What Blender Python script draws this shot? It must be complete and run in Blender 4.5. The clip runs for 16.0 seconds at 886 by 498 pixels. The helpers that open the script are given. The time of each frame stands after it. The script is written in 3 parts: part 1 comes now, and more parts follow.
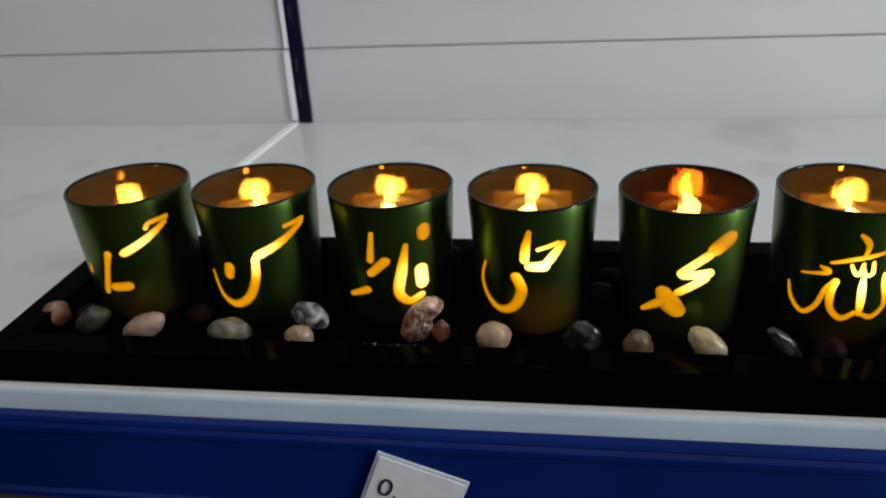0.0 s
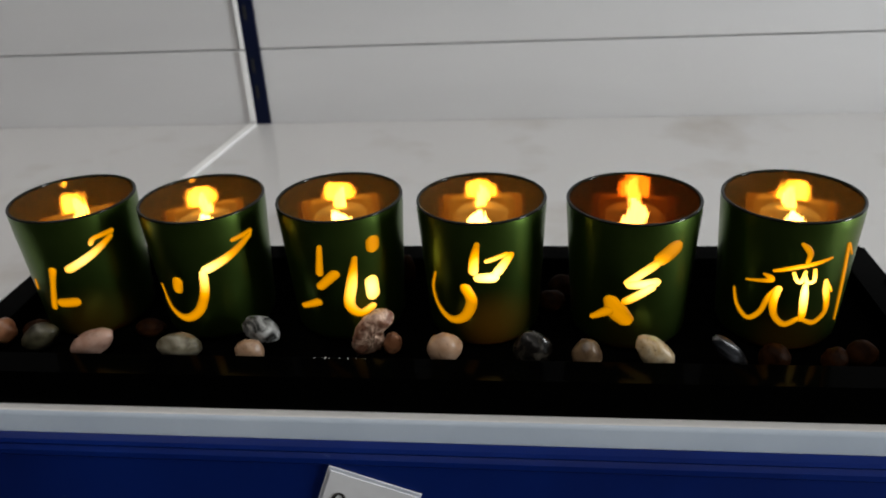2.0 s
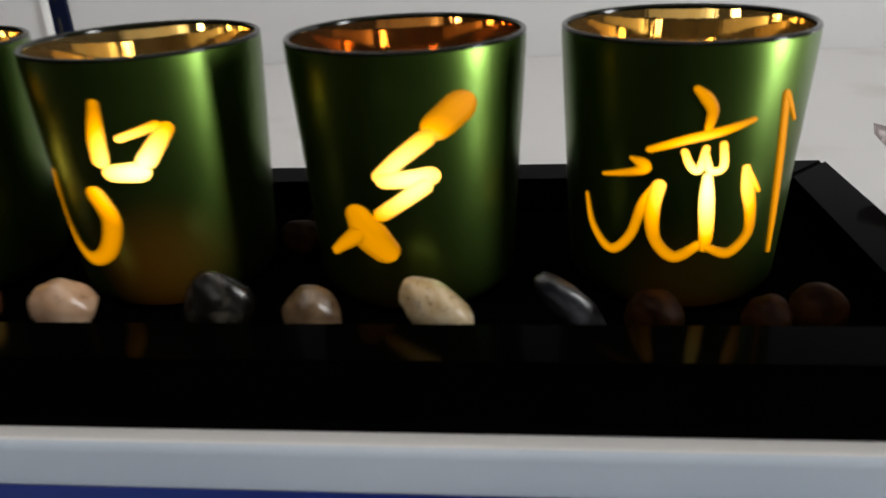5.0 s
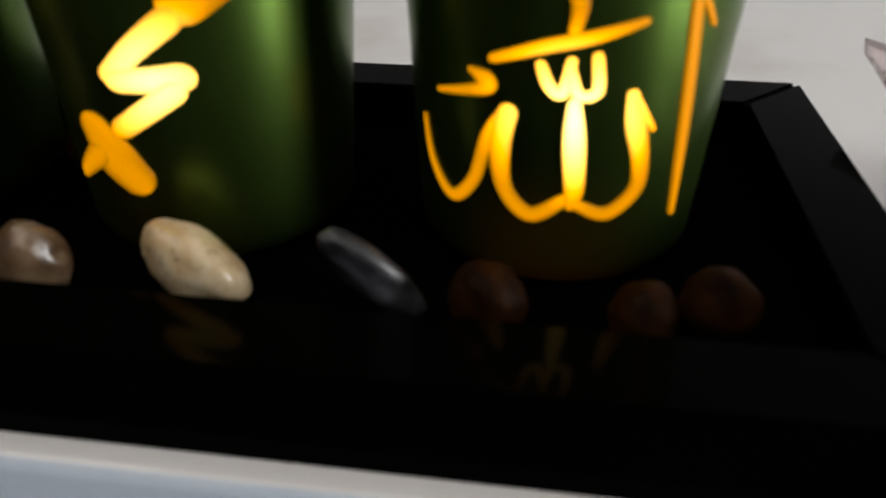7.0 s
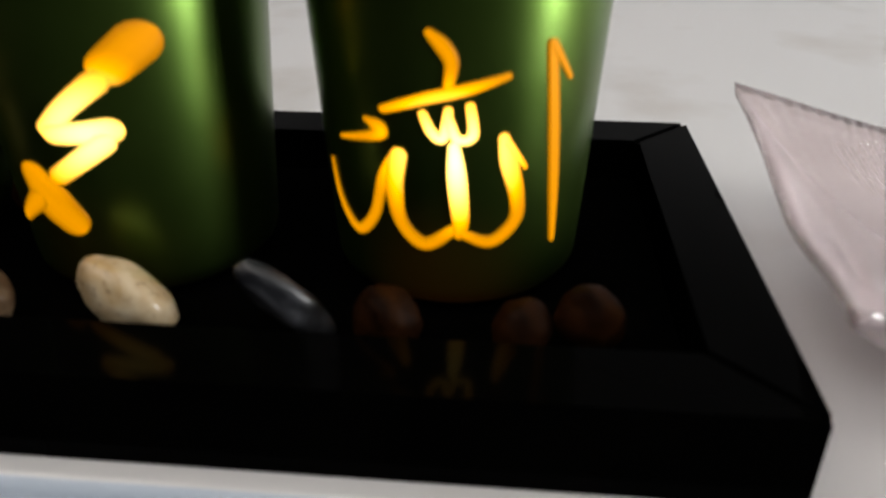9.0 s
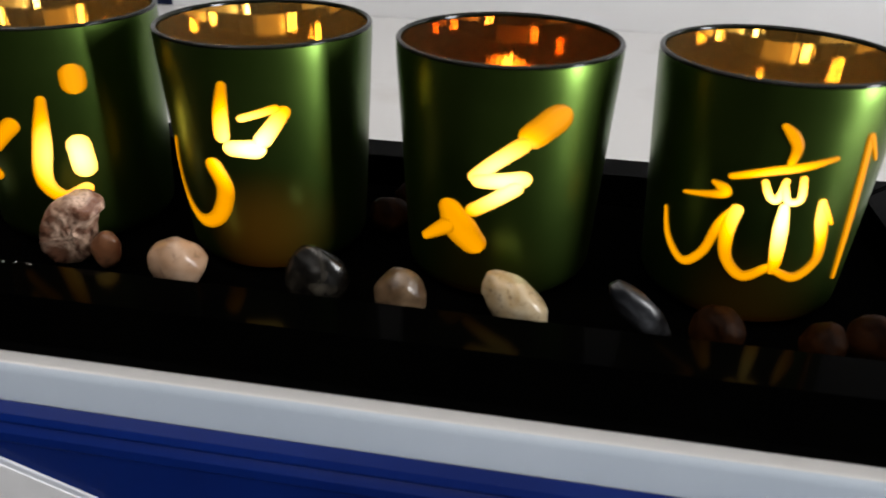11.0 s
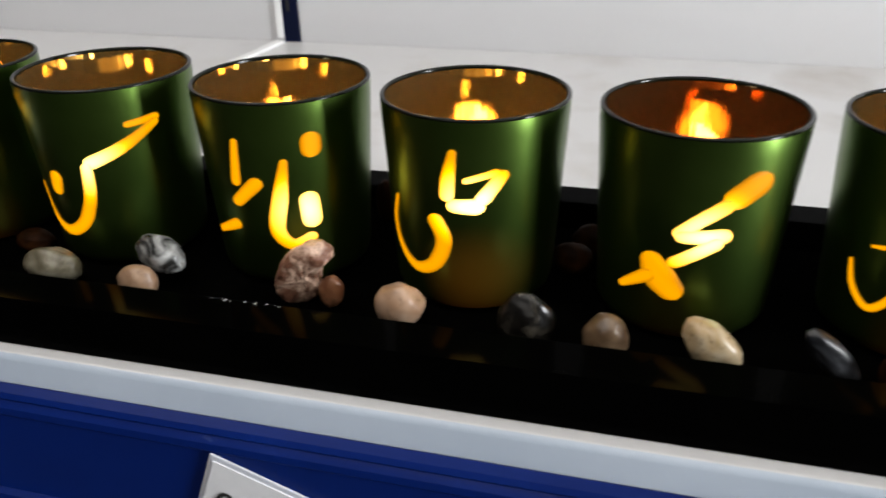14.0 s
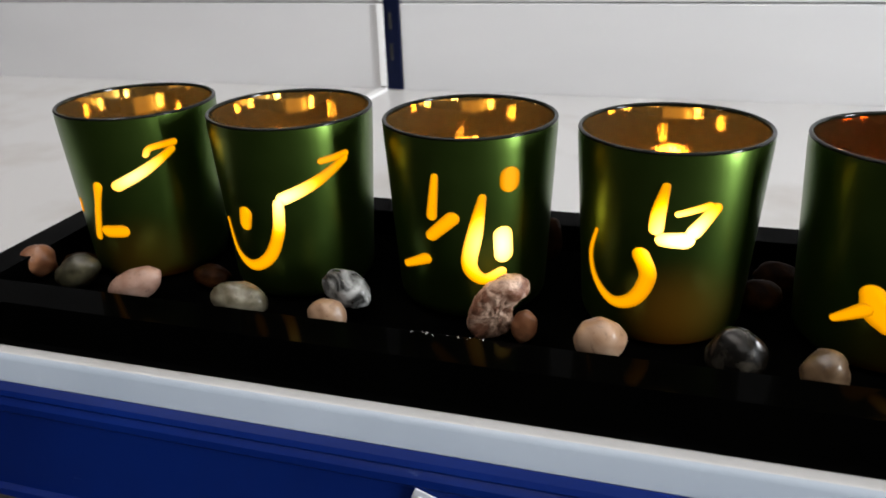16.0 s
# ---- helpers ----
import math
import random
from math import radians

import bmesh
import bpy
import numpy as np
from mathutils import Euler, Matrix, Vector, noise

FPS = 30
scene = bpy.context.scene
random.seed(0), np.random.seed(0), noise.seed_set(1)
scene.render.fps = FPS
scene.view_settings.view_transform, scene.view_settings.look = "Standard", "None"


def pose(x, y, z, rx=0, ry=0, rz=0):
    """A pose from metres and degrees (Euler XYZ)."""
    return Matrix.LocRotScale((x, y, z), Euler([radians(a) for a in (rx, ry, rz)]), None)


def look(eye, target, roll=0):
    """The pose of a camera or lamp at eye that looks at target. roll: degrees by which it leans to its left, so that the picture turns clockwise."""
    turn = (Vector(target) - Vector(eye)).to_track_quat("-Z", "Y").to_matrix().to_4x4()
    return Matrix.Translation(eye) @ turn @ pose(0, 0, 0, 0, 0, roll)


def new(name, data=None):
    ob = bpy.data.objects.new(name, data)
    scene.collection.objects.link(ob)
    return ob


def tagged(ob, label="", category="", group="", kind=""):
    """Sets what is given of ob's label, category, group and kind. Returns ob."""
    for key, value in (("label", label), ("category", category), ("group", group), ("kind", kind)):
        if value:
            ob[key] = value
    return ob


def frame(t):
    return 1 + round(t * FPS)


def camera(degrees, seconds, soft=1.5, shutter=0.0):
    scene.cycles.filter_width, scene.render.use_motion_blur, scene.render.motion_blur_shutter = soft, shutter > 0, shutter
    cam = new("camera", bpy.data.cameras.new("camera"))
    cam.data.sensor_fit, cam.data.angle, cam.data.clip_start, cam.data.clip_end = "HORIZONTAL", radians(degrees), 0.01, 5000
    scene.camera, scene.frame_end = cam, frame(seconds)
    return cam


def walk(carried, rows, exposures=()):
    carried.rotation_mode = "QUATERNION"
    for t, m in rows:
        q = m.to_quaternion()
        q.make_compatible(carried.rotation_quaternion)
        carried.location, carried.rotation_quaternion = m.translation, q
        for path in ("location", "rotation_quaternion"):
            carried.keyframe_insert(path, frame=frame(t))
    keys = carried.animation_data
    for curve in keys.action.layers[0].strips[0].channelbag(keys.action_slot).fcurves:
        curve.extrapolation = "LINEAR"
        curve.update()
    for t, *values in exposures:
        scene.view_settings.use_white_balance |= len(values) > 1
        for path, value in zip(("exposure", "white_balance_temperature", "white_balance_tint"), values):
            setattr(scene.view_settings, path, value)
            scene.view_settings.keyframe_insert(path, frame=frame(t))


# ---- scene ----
cam = camera(59.0, 16.0, soft=1.6, shutter=0.6)
cam.data.dof.use_dof, cam.data.dof.focus_distance, cam.data.dof.aperture_fstop = True, 0.34, 14.0
PATH = [
    (0, (0.0728, -0.4251, 0.2611), (0.0139, -0.0705, 0.0856), -3.38),
    (0.5, (0.0783, -0.4202, 0.2694), (0.0233, -0.0631, 0.0978), -3.28),
    (1, (0.0878, -0.4252, 0.2795), (0.0364, -0.0685, 0.1059), -3.27),
    (1.5, (0.0871, -0.4181, 0.2764), (0.0419, -0.0633, 0.0974), -3.24),
    (2, (0.0862, -0.4170, 0.2719), (0.0408, -0.0634, 0.0905), -3.29),
    (2.5, (0.0926, -0.4088, 0.2700), (0.0490, -0.0567, 0.0853), -3.37),
    (3, (0.1010, -0.4049, 0.2726), (0.0578, -0.0521, 0.0892), -3.50),
    (3.5, (0.1128, -0.3864, 0.2421), (0.0748, -0.0293, 0.0658), -3.16),
    (4, (0.1368, -0.3430, 0.1901), (0.1036, 0.0208, 0.0270), -3.62),
    (6.5, (0.2180, -0.1800, 0.1130), (0.1684, 0.1663, -0.0810), -0.50),
    (7, (0.2260, -0.1797, 0.1112), (0.1787, 0.1555, -0.1019), 0.02),
    (7.5, (0.2263, -0.1819, 0.1171), (0.1827, 0.1551, -0.0939), -0.24),
    (8, (0.2266, -0.1825, 0.1073), (0.1855, 0.1559, -0.1020), -0.33),
    (8.5, (0.2307, -0.1932, 0.1112), (0.1960, 0.1455, -0.0987), 0.48),
    (9, (0.2440, -0.1980, 0.1200), (0.2110, 0.1494, -0.0756), -0.10),
    (9.5, (0.2360, -0.2160, 0.1390), (0.1910, 0.1324, -0.0524), -0.80),
    (10, (0.2034, -0.2371, 0.1478), (0.1502, 0.1111, -0.0419), 0.09),
    (12.5, (0.1573, -0.2748, 0.1657), (0.0898, 0.0688, -0.0277), 0.53),
    (13, (0.1560, -0.2788, 0.1758), (0.0739, 0.0656, -0.0104), -1.49),
    (13.5, (0.1458, -0.2894, 0.1874), (0.0606, 0.0517, -0.0034), -1.56),
    (14, (0.1203, -0.2952, 0.1822), (0.0299, 0.0461, -0.0057), -1.09),
    (14.5, (0.1008, -0.2952, 0.1680), (0.0011, 0.0482, -0.0112), -1.23),
    (15, (0.0822, -0.3015, 0.1639), (-0.0290, 0.0421, -0.0080), -1.55),
    (15.5, (0.0703, -0.3101, 0.1662), (-0.0451, 0.0376, 0.0058), -1.75),
    (16, (0.0591, -0.3153, 0.1780), (-0.0517, 0.0322, 0.0138), -2.11),
]
EXPOSURES = [(0, -0.16, 6250, 8), (1.3, -0.20, 6550, 11), (4.2, -0.06, 6800, 12), (7, -0.03, 6900, 14), (10, 0.22, 6800, 14), (12.5, 0.42, 6700, 13), (16, 0.55, 6600, 13)]
walk(cam, [(t, look(eye, target, roll)) for t, eye, target, roll in PATH], exposures=EXPOSURES)

# ---------------------------------------------------------------- world and light
world = bpy.data.worlds.new("shop_air")
scene.world = world
world.use_nodes = True
world.node_tree.nodes["Background"].inputs["Color"].default_value = (0.60, 0.66, 0.75, 1)
world.node_tree.nodes["Background"].inputs["Strength"].default_value = 0.015


def area(name, at, target, sx, sy, watts, colour):
    data = bpy.data.lights.new(name, "AREA")
    data.shape, data.size, data.size_y, data.energy, data.color = "RECTANGLE", sx, sy, watts, colour
    ob = new(name, data)
    ob.matrix_world = look(at, target)
    return ob


area("shop_window_light", (2.78, -0.68, 0.10), (0.0, 0.0, 0.0), 0.50, 1.6, 105, (0.91, 0.97, 1.0))
area("ceiling_panel_light", (-0.70, -0.12, 1.56), (-0.55, 0.10, 0.0), 1.2, 0.25, 5.2, (1.0, 0.98, 0.96))
area("ceiling_panel_light", (0.25, -0.75, 1.56), (0.25, -0.74, 0.0), 1.0, 0.5, 2.4, (1.0, 0.98, 0.95))
area("ceiling_panel_light", (-0.25, -1.35, 1.56), (-0.25, -1.34, 0.0), 1.0, 0.5, 2.4, (1.0, 0.98, 0.95))

# ---------------------------------------------------------------- materials


def material(name):
    m = bpy.data.materials.new(name)
    m.use_nodes = True
    nt = m.node_tree
    return m, nt, nt.nodes["Principled BSDF"]


def noise_mix(nt, c1, c2, scale, detail=4.0, lo=0.35, hi=0.65, coords="Object", stretch=(1, 1, 1)):
    tc = nt.nodes.new("ShaderNodeTexCoord")
    mp = nt.nodes.new("ShaderNodeMapping")
    mp.inputs["Scale"].default_value = stretch
    nt.links.new(tc.outputs[coords], mp.inputs["Vector"])
    n = nt.nodes.new("ShaderNodeTexNoise")
    n.inputs["Scale"].default_value, n.inputs["Detail"].default_value = scale, detail
    nt.links.new(mp.outputs["Vector"], n.inputs["Vector"])
    r = nt.nodes.new("ShaderNodeValToRGB")
    r.color_ramp.elements[0].position, r.color_ramp.elements[1].position = lo, hi
    r.color_ramp.elements[0].color, r.color_ramp.elements[1].color = (*c1, 1), (*c2, 1)
    nt.links.new(n.outputs["Fac"], r.inputs["Fac"])
    return n, r, mp


def bump(nt, bsdf, source, strength, distance):
    b = nt.nodes.new("ShaderNodeBump")
    b.inputs["Strength"].default_value, b.inputs["Distance"].default_value = strength, distance
    nt.links.new(source, b.inputs["Height"])
    nt.links.new(b.outputs["Normal"], bsdf.inputs["Normal"])


def surface(name, c1, c2, scale, rough, metal=0.0, bumps=0.0, dist=0.0005, coat=0.0, stretch=(1, 1, 1), lo=0.35, hi=0.65, spec=0.5):
    m, nt, b = material(name)
    n, r, mp = noise_mix(nt, c1, c2, scale, lo=lo, hi=hi, stretch=stretch)
    nt.links.new(r.outputs["Color"], b.inputs["Base Color"])
    b.inputs["Roughness"].default_value, b.inputs["Metallic"].default_value = rough, metal
    b.inputs["Coat Weight"].default_value, b.inputs["Coat Roughness"].default_value = coat, 0.08
    b.inputs["Specular IOR Level"].default_value = spec
    if bumps:
        fine = nt.nodes.new("ShaderNodeTexNoise")
        fine.inputs["Scale"].default_value, fine.inputs["Detail"].default_value = scale * 9, 3
        nt.links.new(mp.outputs["Vector"], fine.inputs["Vector"])
        bump(nt, b, fine.outputs["Fac"], bumps, dist)
    return m


M_PANEL = surface("white_enamel_panel", (0.56, 0.56, 0.57), (0.62, 0.62, 0.63), 2.5, 0.36, bumps=0.05, dist=0.001, coat=0.25, stretch=(0.6, 1, 3))
M_SHELF = surface("white_enamel_shelf", (0.44, 0.41, 0.38), (0.59, 0.585, 0.585), 9.0, 0.34, bumps=0.06, dist=0.001, coat=0.2, lo=0.24, hi=0.46)
# white enamel of the shelf front with its blue-grey shade put into the colour
M_LIP = surface("shaded_enamel_edge", (0.36, 0.42, 0.50), (0.43, 0.49, 0.57), 9.0, 0.4, bumps=0.08, dist=0.0006)
M_WHITE = surface("white_edge", (0.82, 0.82, 0.82), (0.88, 0.88, 0.88), 20.0, 0.45)
M_POST = surface("navy_post", (0.001, 0.003, 0.016), (0.002, 0.005, 0.024), 20.0, 0.5, bumps=0.05, spec=0.12)
M_TRAY = surface("black_lacquer", (0.0005, 0.0005, 0.0005), (0.0008, 0.0008, 0.0007), 40.0, 0.10, bumps=0.02, dist=0.0003, spec=0.006)
M_LIPGLASS = surface("dark_glass_lip", (0.003, 0.004, 0.002), (0.005, 0.006, 0.003), 60.0, 0.14, spec=0.22)
M_PAN = surface("matt_black_board", (0.0006, 0.0006, 0.0006), (0.0010, 0.0010, 0.0009), 60.0, 0.75, bumps=0.1, dist=0.0003, spec=0.0)
M_DARK = surface("dark_fabric", (0.010, 0.010, 0.011), (0.02, 0.02, 0.02), 3.0, 0.9)
M_ROOM = surface("shop_wall_paint", (0.035, 0.033, 0.03), (0.055, 0.052, 0.05), 1.2, 0.85)
M_CEIL = surface("ceiling_paint", (0.74, 0.74, 0.72), (0.80, 0.80, 0.78), 1.5, 0.9)
M_FLOOR = surface("shop_floor_tile", (0.05, 0.045, 0.04), (0.08, 0.07, 0.06), 2.0, 0.4)
M_PAPER = surface("tag_paper", (0.66, 0.66, 0.68), (0.72, 0.72, 0.74), 60.0, 0.7)
M_SLEEVE = surface("tag_sleeve", (0.50, 0.52, 0.58), (0.58, 0.6, 0.66), 50.0, 0.25)
M_INK = surface("black_ink", (0.008, 0.008, 0.008), (0.014, 0.014, 0.014), 80.0, 0.6)
M_WAX = surface("emissive_candle_plastic", (0.42, 0.34, 0.20), (0.5, 0.41, 0.25), 60.0, 0.5)
# weak emission added to the candle body so the mirrored lining looks brighter
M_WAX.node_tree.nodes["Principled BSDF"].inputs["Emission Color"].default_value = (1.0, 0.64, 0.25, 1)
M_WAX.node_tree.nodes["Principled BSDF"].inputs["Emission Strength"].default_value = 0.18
M_GOLD = surface("gold_mirror_lining", (0.92, 0.70, 0.35), (0.98, 0.80, 0.47), 60.0, 0.03, metal=0.975, bumps=0.045, dist=0.0012, stretch=(1, 1, 0.04))
M_GOLD_RED = surface("copper_gold_lining", (0.64, 0.38, 0.16), (0.74, 0.46, 0.21), 60.0, 0.03, metal=0.975, bumps=0.045, dist=0.0012, stretch=(1, 1, 0.04))
M_CRUMB = surface("pale_dust", (0.6, 0.58, 0.55), (0.75, 0.74, 0.7), 200.0, 0.8)


def rail_material():
    m, nt, b = material("royal_blue_plastic")
    n, r, mp = noise_mix(nt, (0.0004, 0.0085, 0.085), (0.0007, 0.0145, 0.132), 7.0)
    scuff, ramp, mp2 = noise_mix(nt, (0, 0, 0), (1, 1, 1), 85.0, 6.0, 0.70, 0.80, stretch=(1, 1, 2.2))
    zone, zr, mp3 = noise_mix(nt, (0, 0, 0), (1, 1, 1), 13.0, 2.0, 0.56, 0.68)
    mul = nt.nodes.new("ShaderNodeMath")
    mul.operation = "MULTIPLY"
    nt.links.new(ramp.outputs["Color"], mul.inputs[0])
    nt.links.new(zr.outputs["Color"], mul.inputs[1])
    mix = nt.nodes.new("ShaderNodeMixRGB")
    mix.inputs["Color2"].default_value = (0.16, 0.22, 0.42, 1)
    nt.links.new(mul.outputs[0], mix.inputs["Fac"])
    nt.links.new(r.outputs["Color"], mix.inputs["Color1"])
    nt.links.new(mix.outputs["Color"], b.inputs["Base Color"])
    b.inputs["Roughness"].default_value = 0.42
    b.inputs["Specular IOR Level"].default_value = 0.14
    bump(nt, b, scuff.outputs["Fac"], 0.05, 0.0005)
    return m


M_RAIL = rail_material()


def green_material(hot, strength):
    """Satin green paint with a fine orange-peel grain; a faint amber glow is painted in as emission."""
    m, nt, b = material("satin_green_paint")
    n, r, mp = noise_mix(nt, (0.078, 0.146, 0.023), (0.098, 0.174, 0.030), 30.0)
    nt.links.new(r.outputs["Color"], b.inputs["Base Color"])
    b.inputs["Metallic"].default_value, b.inputs["Roughness"].default_value = 0.96, 0.31
    b.inputs["Coat Weight"].default_value, b.inputs["Coat Roughness"].default_value = 0.12, 0.25
    fine = nt.nodes.new("ShaderNodeTexNoise")
    fine.inputs["Scale"].default_value = 900
    bump(nt, b, fine.outputs["Fac"], 0.04, 0.0002)
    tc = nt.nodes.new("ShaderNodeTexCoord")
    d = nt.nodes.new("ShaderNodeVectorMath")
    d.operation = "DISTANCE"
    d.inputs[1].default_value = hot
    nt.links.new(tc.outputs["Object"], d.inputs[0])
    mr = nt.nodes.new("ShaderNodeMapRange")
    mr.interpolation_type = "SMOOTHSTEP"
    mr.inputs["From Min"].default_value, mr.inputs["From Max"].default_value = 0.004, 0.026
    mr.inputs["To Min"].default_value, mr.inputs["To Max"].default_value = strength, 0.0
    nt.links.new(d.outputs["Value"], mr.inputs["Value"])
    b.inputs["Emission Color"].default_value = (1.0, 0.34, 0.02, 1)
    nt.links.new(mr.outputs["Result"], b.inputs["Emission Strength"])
    return m


# amber glow painted on each cup wall: centre of the spot, then emission strength
AMBER_AT = ((0.012, -0.028, 0.0160), (0.004, -0.030, 0.0120), (0.000, -0.030, 0.0120), (0.008, -0.029, 0.0200), (0.000, -0.030, 0.0140), (0.000, -0.030, 0.0120))
AMBER_LEVEL = (0.010, 0.0, 0.0, 0.026, 0.002, 0.006)


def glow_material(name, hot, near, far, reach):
    """Amber glass whose backlight is painted in as emission: strongest at the hot spot."""
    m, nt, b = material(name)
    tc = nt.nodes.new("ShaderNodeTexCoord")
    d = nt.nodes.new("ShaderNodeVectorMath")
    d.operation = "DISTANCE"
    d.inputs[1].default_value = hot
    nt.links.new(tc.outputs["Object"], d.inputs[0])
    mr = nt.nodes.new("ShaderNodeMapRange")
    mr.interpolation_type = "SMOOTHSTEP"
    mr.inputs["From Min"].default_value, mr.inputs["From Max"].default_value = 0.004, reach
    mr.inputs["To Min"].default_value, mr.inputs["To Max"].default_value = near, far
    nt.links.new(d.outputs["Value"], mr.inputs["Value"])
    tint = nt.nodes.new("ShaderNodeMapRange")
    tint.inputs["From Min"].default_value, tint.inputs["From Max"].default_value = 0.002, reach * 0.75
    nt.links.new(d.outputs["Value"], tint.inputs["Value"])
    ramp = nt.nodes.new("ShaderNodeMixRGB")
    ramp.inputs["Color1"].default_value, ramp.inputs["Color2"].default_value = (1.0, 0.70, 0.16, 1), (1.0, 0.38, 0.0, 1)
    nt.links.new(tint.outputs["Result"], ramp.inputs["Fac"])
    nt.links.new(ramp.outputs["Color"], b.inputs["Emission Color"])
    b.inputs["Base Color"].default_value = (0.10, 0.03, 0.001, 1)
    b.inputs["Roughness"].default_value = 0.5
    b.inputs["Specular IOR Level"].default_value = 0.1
    # emission drops towards the stroke edges for a soft glowing outline
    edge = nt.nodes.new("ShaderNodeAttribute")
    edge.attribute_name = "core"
    edge_fade = nt.nodes.new("ShaderNodeMapRange")
    edge_fade.inputs["To Min"].default_value, edge_fade.inputs["To Max"].default_value = 0.48, 1.0
    nt.links.new(edge.outputs["Fac"], edge_fade.inputs["Value"])
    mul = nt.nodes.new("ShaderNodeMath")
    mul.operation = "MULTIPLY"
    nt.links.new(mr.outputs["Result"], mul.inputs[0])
    nt.links.new(edge_fade.outputs["Result"], mul.inputs[1])
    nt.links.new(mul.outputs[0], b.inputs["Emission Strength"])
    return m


def flame_material():
    m, nt, b = material("led_flame")
    b.inputs["Base Color"].default_value = (0.8, 0.5, 0.1, 1)
    b.inputs["Emission Color"].default_value = (1.0, 0.68, 0.24, 1)
    b.inputs["Emission Strength"].default_value = 11.0
    return m


M_FLAME = flame_material()


def clear_material():
    m, nt, b = material("clear_ribbed_plastic")
    b.inputs["Base Color"].default_value = (0.84, 0.74, 0.75, 1)
    b.inputs["Roughness"].default_value = 0.06
    b.inputs["IOR"].default_value = 1.45
    b.inputs["Transmission Weight"].default_value = 0.72
    return m


M_CLEAR = clear_material()


def pebble_material(name, c1, c2, scale, rough, lo=0.36, hi=0.64, bumps=0.15, spec=0.45):
    k = 0.62
    m, nt, b = material(name)
    n, r, mp = noise_mix(nt, [v * k for v in c1], [v * k for v in c2], scale * 1.3, 9.0, lo, hi)
    n.inputs["Distortion"].default_value = 0.8
    spots, sr, mp2 = noise_mix(nt, (0.45, 0.42, 0.40), (1, 1, 1), scale * 6, 5.0, 0.30, 0.44)
    mul = nt.nodes.new("ShaderNodeMixRGB")
    mul.blend_type = "MULTIPLY"
    mul.inputs["Fac"].default_value = 0.8
    nt.links.new(r.outputs["Color"], mul.inputs["Color1"])
    nt.links.new(sr.outputs["Color"], mul.inputs["Color2"])
    nt.links.new(mul.outputs["Color"], b.inputs["Base Color"])
    b.inputs["Roughness"].default_value = rough
    b.inputs["Specular IOR Level"].default_value = spec
    bump(nt, b, spots.outputs["Fac"], bumps * 1.5, 0.0005)
    return m


# ---------------------------------------------------------------- mesh helpers


def mesh_object(name, bm, mat, smooth=True):
    me = bpy.data.meshes.new(name)
    bmesh.ops.recalc_face_normals(bm, faces=bm.faces)
    bm.to_mesh(me)
    bm.free()
    if mat:
        me.materials.append(mat)
    for p in me.polygons:
        p.use_smooth = smooth
    return new(name, me)


def part(name, bm, mat, parent, label="", smooth=True):
    ob = mesh_object(name, bm, mat, smooth)
    ob.parent = parent
    return tagged(ob, label) if label else ob


def empty(name, at=(0, 0, 0)):
    ob = new(name)
    ob.location = at
    return ob


def box(x0, x1, y0, y1, z0, z1, bevel=0.0, segments=2):
    bm = bmesh.new()
    bmesh.ops.create_cube(bm, size=1)
    for v in bm.verts:
        v.co = Vector(((x0 + x1) / 2 + v.co.x * (x1 - x0), (y0 + y1) / 2 + v.co.y * (y1 - y0), (z0 + z1) / 2 + v.co.z * (z1 - z0)))
    if bevel:
        bmesh.ops.bevel(bm, geom=list(bm.edges), offset=bevel, segments=segments, affect="EDGES", profile=0.5)
    return bm


def lathe(profile, steps=72):
    """Spin (radius, height) points round z; a radius of 0 makes a pole."""
    bm = bmesh.new()
    rings = []
    for r, z in profile:
        if r <= 1e-6:
            rings.append([bm.verts.new((0, 0, z))])
        else:
            rings.append([bm.verts.new((r * math.cos(a), r * math.sin(a), z)) for a in (2 * math.pi * k / steps for k in range(steps))])
    for a, b in zip(rings, rings[1:]):
        for k in range(steps):
            q = [a[k % len(a)], a[(k + 1) % len(a)], b[(k + 1) % len(b)], b[k % len(b)]]
            q = list(dict.fromkeys(q))
            if len(q) > 2:
                bm.faces.new(q)
    return bm


def extrude_x(profile, x0, x1, cuts=1):
    """A closed (y, z) outline drawn out along x."""
    bm = bmesh.new()
    rows = [[bm.verts.new((x0 + (x1 - x0) * k / cuts, y, z)) for y, z in profile] for k in range(cuts + 1)]
    n = len(profile)
    for a, b in zip(rows, rows[1:]):
        for k in range(n):
            bm.faces.new((a[k], a[(k + 1) % n], b[(k + 1) % n], b[k]))
    bm.faces.new(rows[0])
    bm.faces.new(rows[-1][::-1])
    return bm


# ---------------------------------------------------------------- shop round the shelf
def room():
    tagged(mesh_object("floor", box(-3, 3, -3.6, 1.2, -1.32, -1.22), M_FLOOR, False), "brown-grey tiled shop floor", "floor", kind="structure")
    tagged(mesh_object("ceiling", box(-3, 3, -3.6, 1.2, 1.6, 1.7), M_CEIL, False), "pale painted shop ceiling", "ceiling", kind="structure")
    tagged(mesh_object("wall_south", box(-3, 3, -3.7, -3.6, -1.22, 1.6), M_ROOM, False), "dim painted shop wall", "wall", kind="structure")
    tagged(mesh_object("wall_north", box(-3, 3, 1.2, 1.3, -1.22, 1.6), M_ROOM, False), "dim painted shop wall", "wall", kind="structure")
    tagged(mesh_object("wall_west", box(-3.1, -3, -3.7, 1.3, -1.22, 1.6), M_ROOM, False), "dim painted shop wall", "wall", kind="structure")
    tagged(mesh_object("wall_east", box(3, 3.1, -3.7, 1.3, -1.22, 1.6), M_ROOM, False), "dim painted shop wall", "wall", kind="structure")


room()


